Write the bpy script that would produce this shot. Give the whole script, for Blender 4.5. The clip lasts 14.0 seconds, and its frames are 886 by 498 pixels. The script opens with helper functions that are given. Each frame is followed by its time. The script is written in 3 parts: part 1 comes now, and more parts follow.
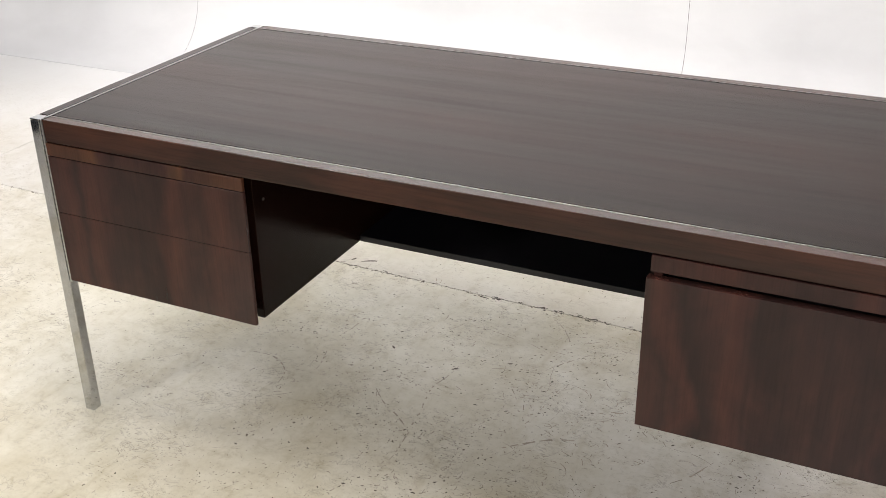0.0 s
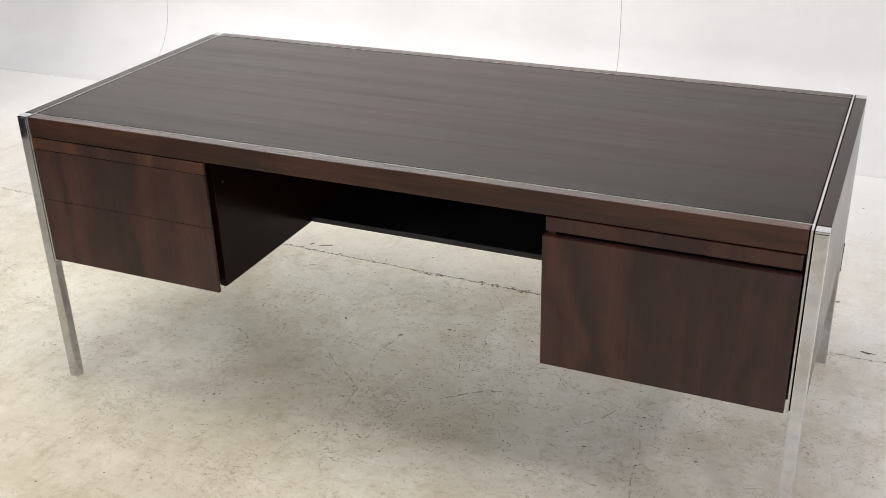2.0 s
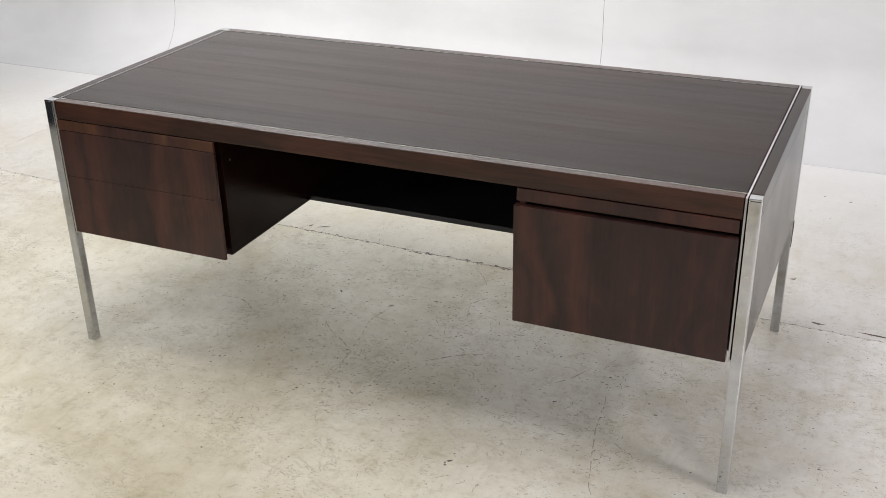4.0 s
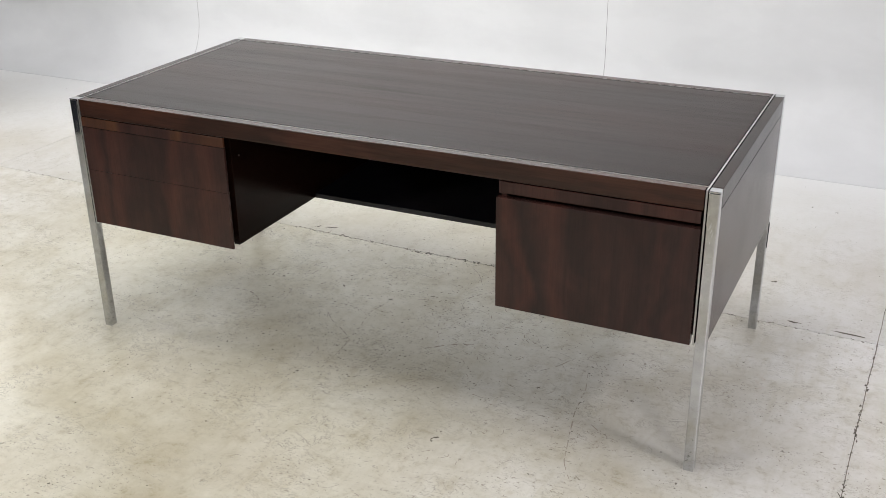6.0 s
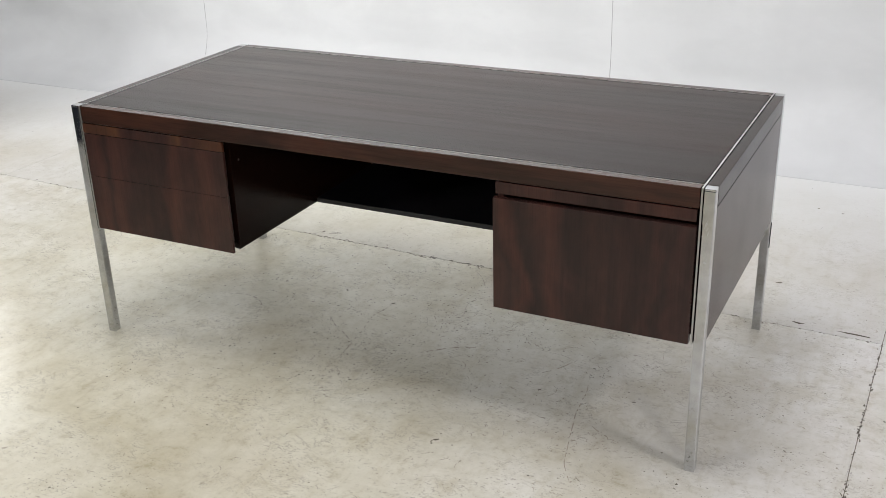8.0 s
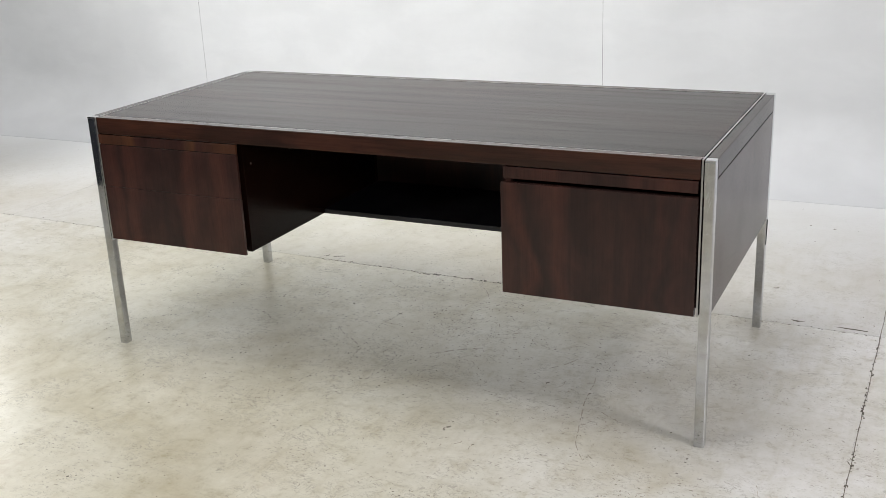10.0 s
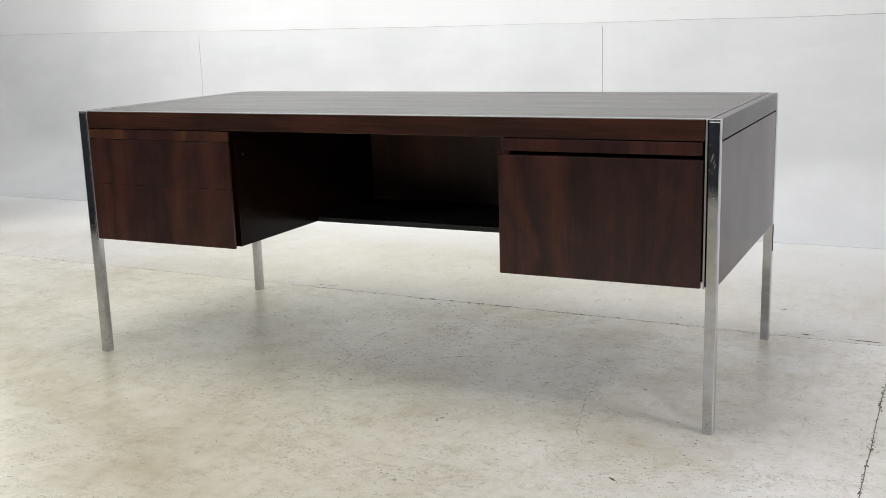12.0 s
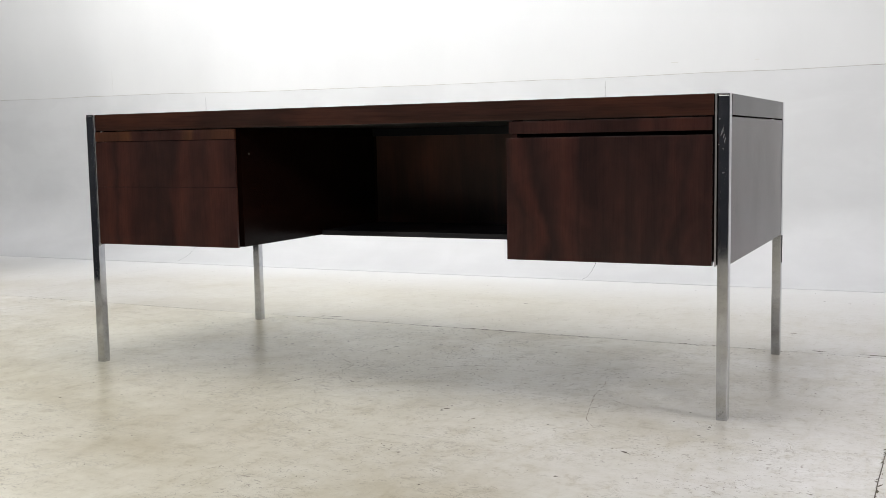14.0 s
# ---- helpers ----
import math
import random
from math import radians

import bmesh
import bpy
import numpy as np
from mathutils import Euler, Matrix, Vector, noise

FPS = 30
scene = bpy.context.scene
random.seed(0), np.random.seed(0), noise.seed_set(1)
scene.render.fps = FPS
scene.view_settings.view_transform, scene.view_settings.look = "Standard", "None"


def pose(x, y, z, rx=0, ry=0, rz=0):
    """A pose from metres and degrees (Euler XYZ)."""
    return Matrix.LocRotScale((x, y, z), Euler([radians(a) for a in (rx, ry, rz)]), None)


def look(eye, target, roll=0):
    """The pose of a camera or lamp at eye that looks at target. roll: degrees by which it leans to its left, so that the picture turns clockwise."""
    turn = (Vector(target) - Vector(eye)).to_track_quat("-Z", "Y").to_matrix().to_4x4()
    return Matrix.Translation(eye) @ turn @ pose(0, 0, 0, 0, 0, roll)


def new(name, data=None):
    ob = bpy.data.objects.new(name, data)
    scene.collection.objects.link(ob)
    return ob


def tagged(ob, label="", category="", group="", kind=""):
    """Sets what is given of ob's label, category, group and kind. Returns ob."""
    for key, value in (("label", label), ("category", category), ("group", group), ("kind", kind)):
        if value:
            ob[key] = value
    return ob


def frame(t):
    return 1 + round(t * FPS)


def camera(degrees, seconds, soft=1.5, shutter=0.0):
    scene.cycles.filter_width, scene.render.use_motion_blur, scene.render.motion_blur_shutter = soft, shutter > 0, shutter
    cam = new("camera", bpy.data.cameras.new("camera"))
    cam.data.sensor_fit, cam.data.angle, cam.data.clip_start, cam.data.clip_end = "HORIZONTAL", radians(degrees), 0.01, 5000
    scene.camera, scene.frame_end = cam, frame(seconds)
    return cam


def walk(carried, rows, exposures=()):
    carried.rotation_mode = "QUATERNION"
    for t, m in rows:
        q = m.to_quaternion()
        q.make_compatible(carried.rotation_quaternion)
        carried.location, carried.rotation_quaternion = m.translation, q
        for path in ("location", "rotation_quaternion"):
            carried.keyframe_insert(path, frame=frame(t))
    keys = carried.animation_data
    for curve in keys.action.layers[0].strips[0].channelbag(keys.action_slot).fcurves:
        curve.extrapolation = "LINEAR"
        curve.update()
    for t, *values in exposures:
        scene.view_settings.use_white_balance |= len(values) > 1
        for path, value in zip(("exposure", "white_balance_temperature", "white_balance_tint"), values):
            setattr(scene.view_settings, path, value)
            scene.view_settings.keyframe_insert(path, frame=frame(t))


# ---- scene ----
cam = camera(45.1, 14.0, soft=0.5)
PATH = [
    (0, (-0.15, -1.547, 1.469), (-0.929, 0.067, 0.582), -0.9),
    (0.5, (-0.076, -1.608, 1.491), (-0.845, 0.013, 0.606), -1.1),
    (1, (-0.004, -1.669, 1.507), (-0.77, -0.046, 0.625), -1.4),
    (1.5, (0.05, -1.738, 1.525), (-0.707, -0.109, 0.647), -1.6),
    (2, (0.085, -1.811, 1.54), (-0.662, -0.174, 0.667), -1.5),
    (2.5, (0.115, -1.876, 1.555), (-0.628, -0.238, 0.682), -1.4),
    (3, (0.153, -1.943, 1.568), (-0.586, -0.304, 0.693), -1.4),
    (3.5, (0.191, -1.996, 1.581), (-0.551, -0.356, 0.708), -1.3),
    (6, (0.405, -2.207, 1.58), (-0.394, -0.567, 0.761), -0.8),
    (6.5, (0.428, -2.192, 1.582), (-0.385, -0.561, 0.758), -0.9),
    (7, (0.447, -2.186, 1.578), (-0.379, -0.561, 0.755), -1.1),
    (7.5, (0.449, -2.184, 1.576), (-0.381, -0.558, 0.758), -1.4),
    (10, (0.469, -2.371, 1.355), (-0.363, -0.673, 0.705), -2.4),
    (10.5, (0.466, -2.418, 1.284), (-0.366, -0.702, 0.682), -2.4),
    (11, (0.47, -2.405, 1.184), (-0.367, -0.672, 0.637), -2.2),
    (11.5, (0.48, -2.386, 1.078), (-0.367, -0.641, 0.589), -2.0),
    (12, (0.469, -2.372, 0.968), (-0.384, -0.613, 0.547), -1.7),
    (12.5, (0.461, -2.362, 0.855), (-0.397, -0.591, 0.498), -1.5),
    (13, (0.452, -2.375, 0.753), (-0.407, -0.592, 0.464), -1.2),
    (13.5, (0.452, -2.387, 0.683), (-0.407, -0.597, 0.444), -1.2),
    (14, (0.45, -2.397, 0.639), (-0.411, -0.602, 0.439), -1.0),
]
walk(cam, [(t, look(eye, target, roll)) for t, eye, target, roll in PATH],
     exposures=[(0.0, 0.36, 6780, 13), (3.0, 0.18, 6680, 12), (7.0, 0.04, 6520, 10), (11.0, 0.02, 6500, 9), (14.0, 0.0, 6540, 10)])

# ---- light ----
world = bpy.data.worlds.new("world")
scene.world = world
world.use_nodes = True
world.node_tree.nodes["Background"].inputs["Color"].default_value = (0.55, 0.62, 0.75, 1)
world.node_tree.nodes["Background"].inputs["Strength"].default_value = 0.05

# room and desk, in metres
WIDE, DEEP, HIGH, LEG = 1.859, 0.828, 0.735, 0.0254
ROOM_L, ROOM_R, ROOM_F, ROOM_B, ROOM_H = -9.0, 4.6, -6.6, 2.6, 4.2
COVE, LIP, SHEET_TOP = 0.34, 2.22, 0.935
# hanging light panels, unseen; first, third and fifth are added fill: x, y, height, width, depth, power, colour, aim
# (the third washes the back wall)
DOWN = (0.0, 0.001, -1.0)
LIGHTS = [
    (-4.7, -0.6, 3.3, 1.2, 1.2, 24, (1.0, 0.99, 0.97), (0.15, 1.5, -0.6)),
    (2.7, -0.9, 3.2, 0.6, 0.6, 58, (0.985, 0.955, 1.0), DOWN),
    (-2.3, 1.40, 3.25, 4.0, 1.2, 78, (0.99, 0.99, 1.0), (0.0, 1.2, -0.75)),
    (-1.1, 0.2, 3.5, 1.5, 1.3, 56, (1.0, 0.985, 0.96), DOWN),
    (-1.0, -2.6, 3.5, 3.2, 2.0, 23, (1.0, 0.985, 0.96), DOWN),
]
# studio softboxes on stands: x, y, height, power, colour
SOFTBOXES = [
    (3.5, 1.9, 2.6, 22, (0.98, 0.955, 1.0)),
    (2.6, -3.4, 2.2, 50, (1.0, 0.98, 0.98)),
    (-3.4, -3.6, 2.3, 46, (1.0, 0.99, 0.96)),
    (-4.15, 1.0, 1.15, 14, (1.0, 0.99, 0.97)),
]
AIM = (-0.95, 0.0, 0.0)


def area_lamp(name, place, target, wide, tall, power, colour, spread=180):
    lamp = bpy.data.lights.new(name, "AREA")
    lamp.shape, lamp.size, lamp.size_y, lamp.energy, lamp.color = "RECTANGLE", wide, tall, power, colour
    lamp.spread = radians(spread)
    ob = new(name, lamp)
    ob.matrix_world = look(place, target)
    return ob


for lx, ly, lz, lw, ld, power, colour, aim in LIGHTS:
    area_lamp("unseen_panel_lamp", (lx, ly, lz), (lx + aim[0], ly + aim[1], lz + aim[2]), lw, ld, power, colour, 180 if aim == DOWN else 132)
for sx, sy, sz, power, colour in SOFTBOXES:
    area_lamp("softbox_lamp", (sx, sy, sz), AIM, 0.6, 0.6, power, colour)


# ---- materials ----
def material(name):
    m = bpy.data.materials.new(name)
    m.use_nodes = True
    nodes, links = m.node_tree.nodes, m.node_tree.links
    return m, nodes, links, nodes["Principled BSDF"]


def put(nodes, kind, **values):
    n = nodes.new(kind)
    for key, value in values.items():
        n.inputs[key.replace("_", " ")].default_value = value
    return n


def coords(nodes, links, scale=(1, 1, 1), turn=(0, 0, 0), shift=(0, 0, 0)):
    c = nodes.new("ShaderNodeTexCoord")
    mp = nodes.new("ShaderNodeMapping")
    mp.inputs["Scale"].default_value, mp.inputs["Rotation"].default_value, mp.inputs["Location"].default_value = scale, turn, shift
    links.new(c.outputs["Object"], mp.inputs["Vector"])
    return mp.outputs["Vector"]


def ramp(nodes, links, source, stops):
    r = nodes.new("ShaderNodeValToRGB")
    e = r.color_ramp.elements
    while len(e) < len(stops):
        e.new(0.5)
    for k, (at, col) in enumerate(stops):
        e[k].position = at
        e[k].color = (*col, 1) if len(col) == 3 else col
    links.new(source, r.inputs["Fac"])
    return r.outputs["Color"]


def grey(v):
    return (v, v, v)


def noise_out(nodes, links, vector, scale, detail=4.0, rough=0.55, distort=0.0):
    n = put(nodes, "ShaderNodeTexNoise", Scale=scale, Detail=detail, Roughness=rough, Distortion=distort)
    links.new(vector, n.inputs["Vector"])
    return n.outputs["Fac"]


def mixed(nodes, links, fac, a, b, blend="MIX"):
    m = nodes.new("ShaderNodeMix")
    m.data_type, m.blend_type = "RGBA", blend
    for socket, v in ((m.inputs[0], fac), (m.inputs[6], a), (m.inputs[7], b)):
        if isinstance(v, bpy.types.NodeSocket):
            links.new(v, socket)
        elif isinstance(v, (int, float)):
            socket.default_value = v
        else:
            socket.default_value = (*v, 1)
    return m.outputs[2]


def bumped(nodes, links, bsdf, height, strength, distance):
    b = put(nodes, "ShaderNodeBump", Strength=strength, Distance=distance)
    links.new(height, b.inputs["Height"])
    links.new(b.outputs["Normal"], bsdf.inputs["Normal"])
    return b


def rosewood(name, along, shift=(0, 0, 0), gloss=0.2, tone=1.0, wide=1.0, depth=1.0, grain=1.0, flare=1.0, shine=0.5, warm=1.0, short=1.0, cloudy=0.0, open_pored=False):
    """Dark lacquered rosewood veneer with its grain along one axis. wide: width of the figure; depth: its contrast."""
    m, nodes, links, bsdf = material(name)
    a, b = 6.5 / wide, 0.7 * short / wide
    stretch = {"x": (b, a, a), "y": (a, b, a), "z": (a, a, b)}[along]
    fine = {"x": (9, 300, 300), "y": (300, 9, 300), "z": (300, 300, 9)}[along]
    mean = (0.050, 0.0200, 0.0145)

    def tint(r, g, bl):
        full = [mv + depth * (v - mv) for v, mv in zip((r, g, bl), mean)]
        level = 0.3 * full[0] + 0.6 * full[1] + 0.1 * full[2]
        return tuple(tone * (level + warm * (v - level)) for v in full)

    bands = noise_out(nodes, links, coords(nodes, links, stretch, shift=shift), 1.25, 5, 0.55, 0.8)
    colour = ramp(nodes, links, bands, [(0.30, tint(0.020, 0.0120, 0.0085)), (0.45, tint(0.038, 0.0170, 0.0110)),
                                        (0.57, tint(0.070, 0.0250, 0.0145)), (0.72, tint(0.105, 0.036, 0.018))])
    flame = noise_out(nodes, links, coords(nodes, links, tuple(0.55 * v + 1.0 for v in stretch), shift=tuple(v + 3.1 for v in shift)), 1.7, 3, 0.5, 0.5)
    colour = mixed(nodes, links, ramp(nodes, links, flame, [(0.52, grey(0)), (0.78, grey(0.6 * flare))]), colour, (0.130 * tone, 0.050 * tone, 0.022 * tone))
    ribbon = noise_out(nodes, links, coords(nodes, links, tuple(4.2 * v for v in stretch), shift=tuple(v + 1.7 for v in shift)), 1.3, 5, 0.6, 0.5)
    colour = mixed(nodes, links, 0.75 * grain, colour, ramp(nodes, links, ribbon, [(0.30, (0.50, 0.55, 0.60)), (0.50, grey(0.95)), (0.70, (1.45, 1.25, 1.10))]), "MULTIPLY")
    streak = noise_out(nodes, links, coords(nodes, links, fine, shift=shift), 1.0, 3, 0.6)
    colour = mixed(nodes, links, 0.8 * grain, colour, ramp(nodes, links, streak, [(0.34, grey(0.55)), (0.50, grey(1.0)), (0.68, grey(1.15))]), "MULTIPLY")
    if cloudy > 0:
        cloud = noise_out(nodes, links, coords(nodes, links, shift=tuple(v + 5.3 for v in shift)), 5.5, 2, 0.45, 0.4)
        colour = mixed(nodes, links, cloudy, colour, ramp(nodes, links, cloud, [(0.34, (0.50, 0.56, 0.60)), (0.50, grey(0.95)), (0.66, (1.55, 1.40, 1.30))]), "MULTIPLY")
    links.new(colour, bsdf.inputs["Base Color"])
    smudge = noise_out(nodes, links, coords(nodes, links), 4.5, 2, 0.5)
    bsdf.inputs["Specular IOR Level"].default_value = shine
    if open_pored:
        # worn lacquer: the gloss changes in long streaks along the grain
        rub = noise_out(nodes, links, coords(nodes, links, tuple((1.2 if k == "xyz".index(along) else 26.0) for k in range(3)), shift=shift), 1.0, 7, 0.68, 0.6)
        links.new(ramp(nodes, links, rub, [(0.30, grey(gloss - 0.03)), (0.50, grey(gloss)), (0.68, grey(gloss + 0.05))]), bsdf.inputs["Roughness"])
        links.new(ramp(nodes, links, rub, [(0.32, grey(shine * 1.12)), (0.66, grey(shine * 0.85))]), bsdf.inputs["Specular IOR Level"])
        bumped(nodes, links, bsdf, rub, 0.05, 0.0004)
    else:
        links.new(ramp(nodes, links, smudge, [(0.3, grey(gloss - 0.02)), (0.75, grey(gloss + 0.05))]), bsdf.inputs["Roughness"])
    if grain > 0.5 and not open_pored:
        bumped(nodes, links, bsdf, streak, 0.04, 0.0004)
    return m


DESK_X = 0.003 - WIDE / 2
RED, MID, DIM, INK = (0.084, 0.031, 0.0240), (0.058, 0.0248, 0.0208), (0.046, 0.0215, 0.0185), (0.037, 0.0188, 0.0168)
AMBER, GOLD = (0.092, 0.038, 0.0225), (0.130, 0.055, 0.028)


def figured(name, x0, x1, bands, shift, tone=1.0, gloss=0.23, shine=0.36, flow=0.10):
    """Flame-figured rosewood front: upright bands of red heartwood and dark sapwood from x0 to x1, wandering as they climb."""
    m, nodes, links, bsdf = material(name)
    split = nodes.new("ShaderNodeSeparateXYZ")
    links.new(coords(nodes, links), split.inputs["Vector"])
    place = put(nodes, "ShaderNodeMapRange")
    place.clamp = False
    place.inputs["From Min"].default_value, place.inputs["From Max"].default_value = x0 - DESK_X, x1 - DESK_X
    links.new(split.outputs["X"], place.inputs["Value"])
    sway = noise_out(nodes, links, coords(nodes, links, (7, 7, 3.2), shift=shift), 1.0, 5, 0.55, 0.3)
    lean = nodes.new("ShaderNodeMath")
    lean.operation = "MULTIPLY_ADD"
    lean.inputs[1].default_value = 4 * flow
    links.new(sway, lean.inputs[0])
    links.new(place.outputs["Result"], lean.inputs[2])
    back = nodes.new("ShaderNodeMath")
    back.operation = "SUBTRACT"
    back.inputs[1].default_value = 2 * flow
    links.new(lean.outputs["Value"], back.inputs[0])
    colour = ramp(nodes, links, back.outputs["Value"], [(at, tuple(tone * c for c in col)) for at, col in bands])
    ribbon = noise_out(nodes, links, coords(nodes, links, (34, 34, 2.2), shift=shift), 1.0, 5, 0.6, 0.6)
    colour = mixed(nodes, links, 0.7, colour, ramp(nodes, links, ribbon, [(0.30, (0.70, 0.72, 0.75)), (0.50, grey(0.98)), (0.70, (1.26, 1.17, 1.10))]), "MULTIPLY")
    cloud = noise_out(nodes, links, coords(nodes, links, (1, 1, 0.7), shift=tuple(v + 5.3 for v in shift)), 11, 5, 0.6, 0.6)
    colour = mixed(nodes, links, 0.55, colour, ramp(nodes, links, cloud, [(0.34, (0.68, 0.70, 0.72)), (0.50, grey(0.98)), (0.68, (1.40, 1.30, 1.24))]), "MULTIPLY")
    pore = noise_out(nodes, links, coords(nodes, links, (330, 330, 14), shift=shift), 1.0, 3, 0.6)
    colour = mixed(nodes, links, 0.32, colour, ramp(nodes, links, pore, [(0.34, grey(0.55)), (0.48, grey(1.0)), (0.68, grey(1.12))]), "MULTIPLY")
    links.new(colour, bsdf.inputs["Base Color"])
    haze = noise_out(nodes, links, coords(nodes, links, shift=shift), 5, 2, 0.5)
    links.new(ramp(nodes, links, haze, [(0.32, grey(gloss - 0.02)), (0.70, grey(gloss + 0.03))]), bsdf.inputs["Roughness"])
    bsdf.inputs["Specular IOR Level"].default_value = shine
    bumped(nodes, links, bsdf, pore, 0.05, 0.0004)
    return m


LEFT_BANDS = [(0.0, MID), (0.08, RED), (0.15, DIM), (0.22, RED), (0.30, MID), (0.38, DIM), (0.50, INK), (0.58, DIM), (0.64, RED), (0.70, MID), (0.78, DIM), (0.88, RED), (0.94, MID), (1.0, MID)]
FILE_BANDS = [(0.0, MID), (0.06, DIM), (0.11, RED), (0.17, INK), (0.25, MID), (0.31, RED), (0.38, MID), (0.43, INK), (0.52, DIM), (0.60, INK), (0.68, DIM), (0.74, INK), (0.82, MID), (0.88, INK), (0.94, MID), (1.0, DIM)]
SLIP_BANDS = [(0.0, AMBER), (0.14, AMBER), (0.24, GOLD), (0.28, MID), (0.46, DIM), (0.62, MID), (0.68, GOLD), (0.72, MID), (0.88, AMBER), (1.0, AMBER)]
FILE_SLIP_BANDS = [(0.0, MID), (0.16, MID), (0.26, RED), (0.31, MID), (0.50, DIM), (0.64, MID), (0.70, RED), (0.75, MID), (0.90, RED), (1.0, MID)]
wood_drawer = figured("rosewood_drawer_figure", -1.822, -1.3255, LEFT_BANDS, (0.3, 0.0, 0.1), 0.74)
wood_file = figured("rosewood_file_drawer_figure", -0.523, -0.0326, FILE_BANDS, (0.62, 0.0, 0.3), 0.72)
wood_slip = figured("rosewood_slip_figure", -1.822, -1.3255, SLIP_BANDS, (0.9, 0.0, 0.4), 0.72, flow=0.05)
wood_file_slip = figured("rosewood_file_slip_figure", -0.52, -0.035, FILE_SLIP_BANDS, (1.7, 0.0, 0.4), 0.66, flow=0.05)
wood_long = rosewood("rosewood_long_grain", "x", (0.0, 0.4, 0.2), 0.21, 0.84, 0.5, 0.6, 0.5, 0.05, 0.38, 0.95, 1.0, 0.2)
# tone above 2 lightens the modesty panel in place of reflected front light
wood_panel = rosewood("rosewood_modesty_panel", "z", (0.2, 0.3, 0.5), 0.42, 2.15, 1.6, 0.7, 0.3, 0.3, 0.7, 0.95, 1.6, 0.5)
wood_top = rosewood("rosewood_top", "x", (0.7, 0.1, 0.0), 0.21, 0.44, 1.6, 0.8, 0.4, 0.0, 0.092, 0.80, open_pored=True)
wood_cross = rosewood("rosewood_cross_grain", "y", (0.1, 0.2, 0.6), 0.2, 0.36, 1.0, 0.5, 0.6, 0.0, 0.16, 0.8)
# wood_side's veneer at a third of its tone, kneehole shade put into the colour
wood_inside_shaded = rosewood("rosewood_pedestal_shaded", "y", (0.4, 0.9, 0.1), 0.2, 0.17, 1.0, 0.5, 0.3, 0.0, 0.09)
wood_side = rosewood("rosewood_side", "y", (0.4, 0.9, 0.1), 0.2, 0.5, 1.0, 0.5, 0.3, 0.0, 0.22)


def plain(name, colour, rough, metal=0.0, vary=0.12, scale=30.0, spec=0.5):
    m, nodes, links, bsdf = material(name)
    n = noise_out(nodes, links, coords(nodes, links), scale, 5, 0.6)
    links.new(mixed(nodes, links, ramp(nodes, links, n, [(0.3, grey(0)), (0.7, grey(1))]), tuple(c * (1 - vary) for c in colour), tuple(min(1, c * (1 + vary)) for c in colour)), bsdf.inputs["Base Color"])
    links.new(ramp(nodes, links, n, [(0.3, grey(max(0.02, rough * 0.8))), (0.7, grey(rough * 1.25))]), bsdf.inputs["Roughness"])
    bsdf.inputs["Metallic"].default_value = metal
    bsdf.inputs["Specular IOR Level"].default_value = spec
    return m


black_wood = plain("black_stained_wood", (0.014, 0.014, 0.018), 0.37, vary=0.08, scale=6, spec=0.35)
# near-black colour of the parts behind the gaps and under the top
black_void = plain("near_black_inside", (0.006, 0.005, 0.005), 0.6)
groove_black = plain("black_groove_filler", (0.004, 0.004, 0.004), 0.9, spec=0.0)
black_rubber = plain("black_rubber", (0.012, 0.012, 0.012), 0.6)
wall_stain = plain("stained_wall_paint", (0.60, 0.60, 0.58), 0.7)
shadow_line = plain("shadow_line_paint", (0.40, 0.38, 0.35), 0.8, vary=0.35, scale=5)
seam_dark = plain("dark_board_packing", (0.07, 0.07, 0.075), 0.8)
screw_metal = plain("dull_screw", (0.10, 0.095, 0.09), 0.4, 1.0)
inlay_metal = plain("brushed_aluminium_inlay", (0.58, 0.58, 0.575), 0.36, 1.0, 0.04, 60)
scratch_white = plain("bare_scratch", (0.62, 0.62, 0.62), 0.42, 1.0)
lamp_white = plain("white_lamp_housing", (0.75, 0.75, 0.74), 0.5)


def chrome():
    m, nodes, links, bsdf = material("scuffed_chrome")
    n = noise_out(nodes, links, coords(nodes, links, (60, 60, 6)), 1.0, 4, 0.6)
    s = noise_out(nodes, links, coords(nodes, links), 38, 6, 0.7)
    links.new(mixed(nodes, links, ramp(nodes, links, s, [(0.35, grey(0)), (0.7, grey(1))]), (0.50, 0.51, 0.53), (0.62, 0.63, 0.645)), bsdf.inputs["Base Color"])
    links.new(ramp(nodes, links, s, [(0.35, grey(0.05)), (0.62, grey(0.09)), (0.74, grey(0.22))]), bsdf.inputs["Roughness"])
    bsdf.inputs["Metallic"].default_value = 1.0
    bumped(nodes, links, bsdf, n, 0.04, 0.0004)
    return m


chrome_metal = chrome()


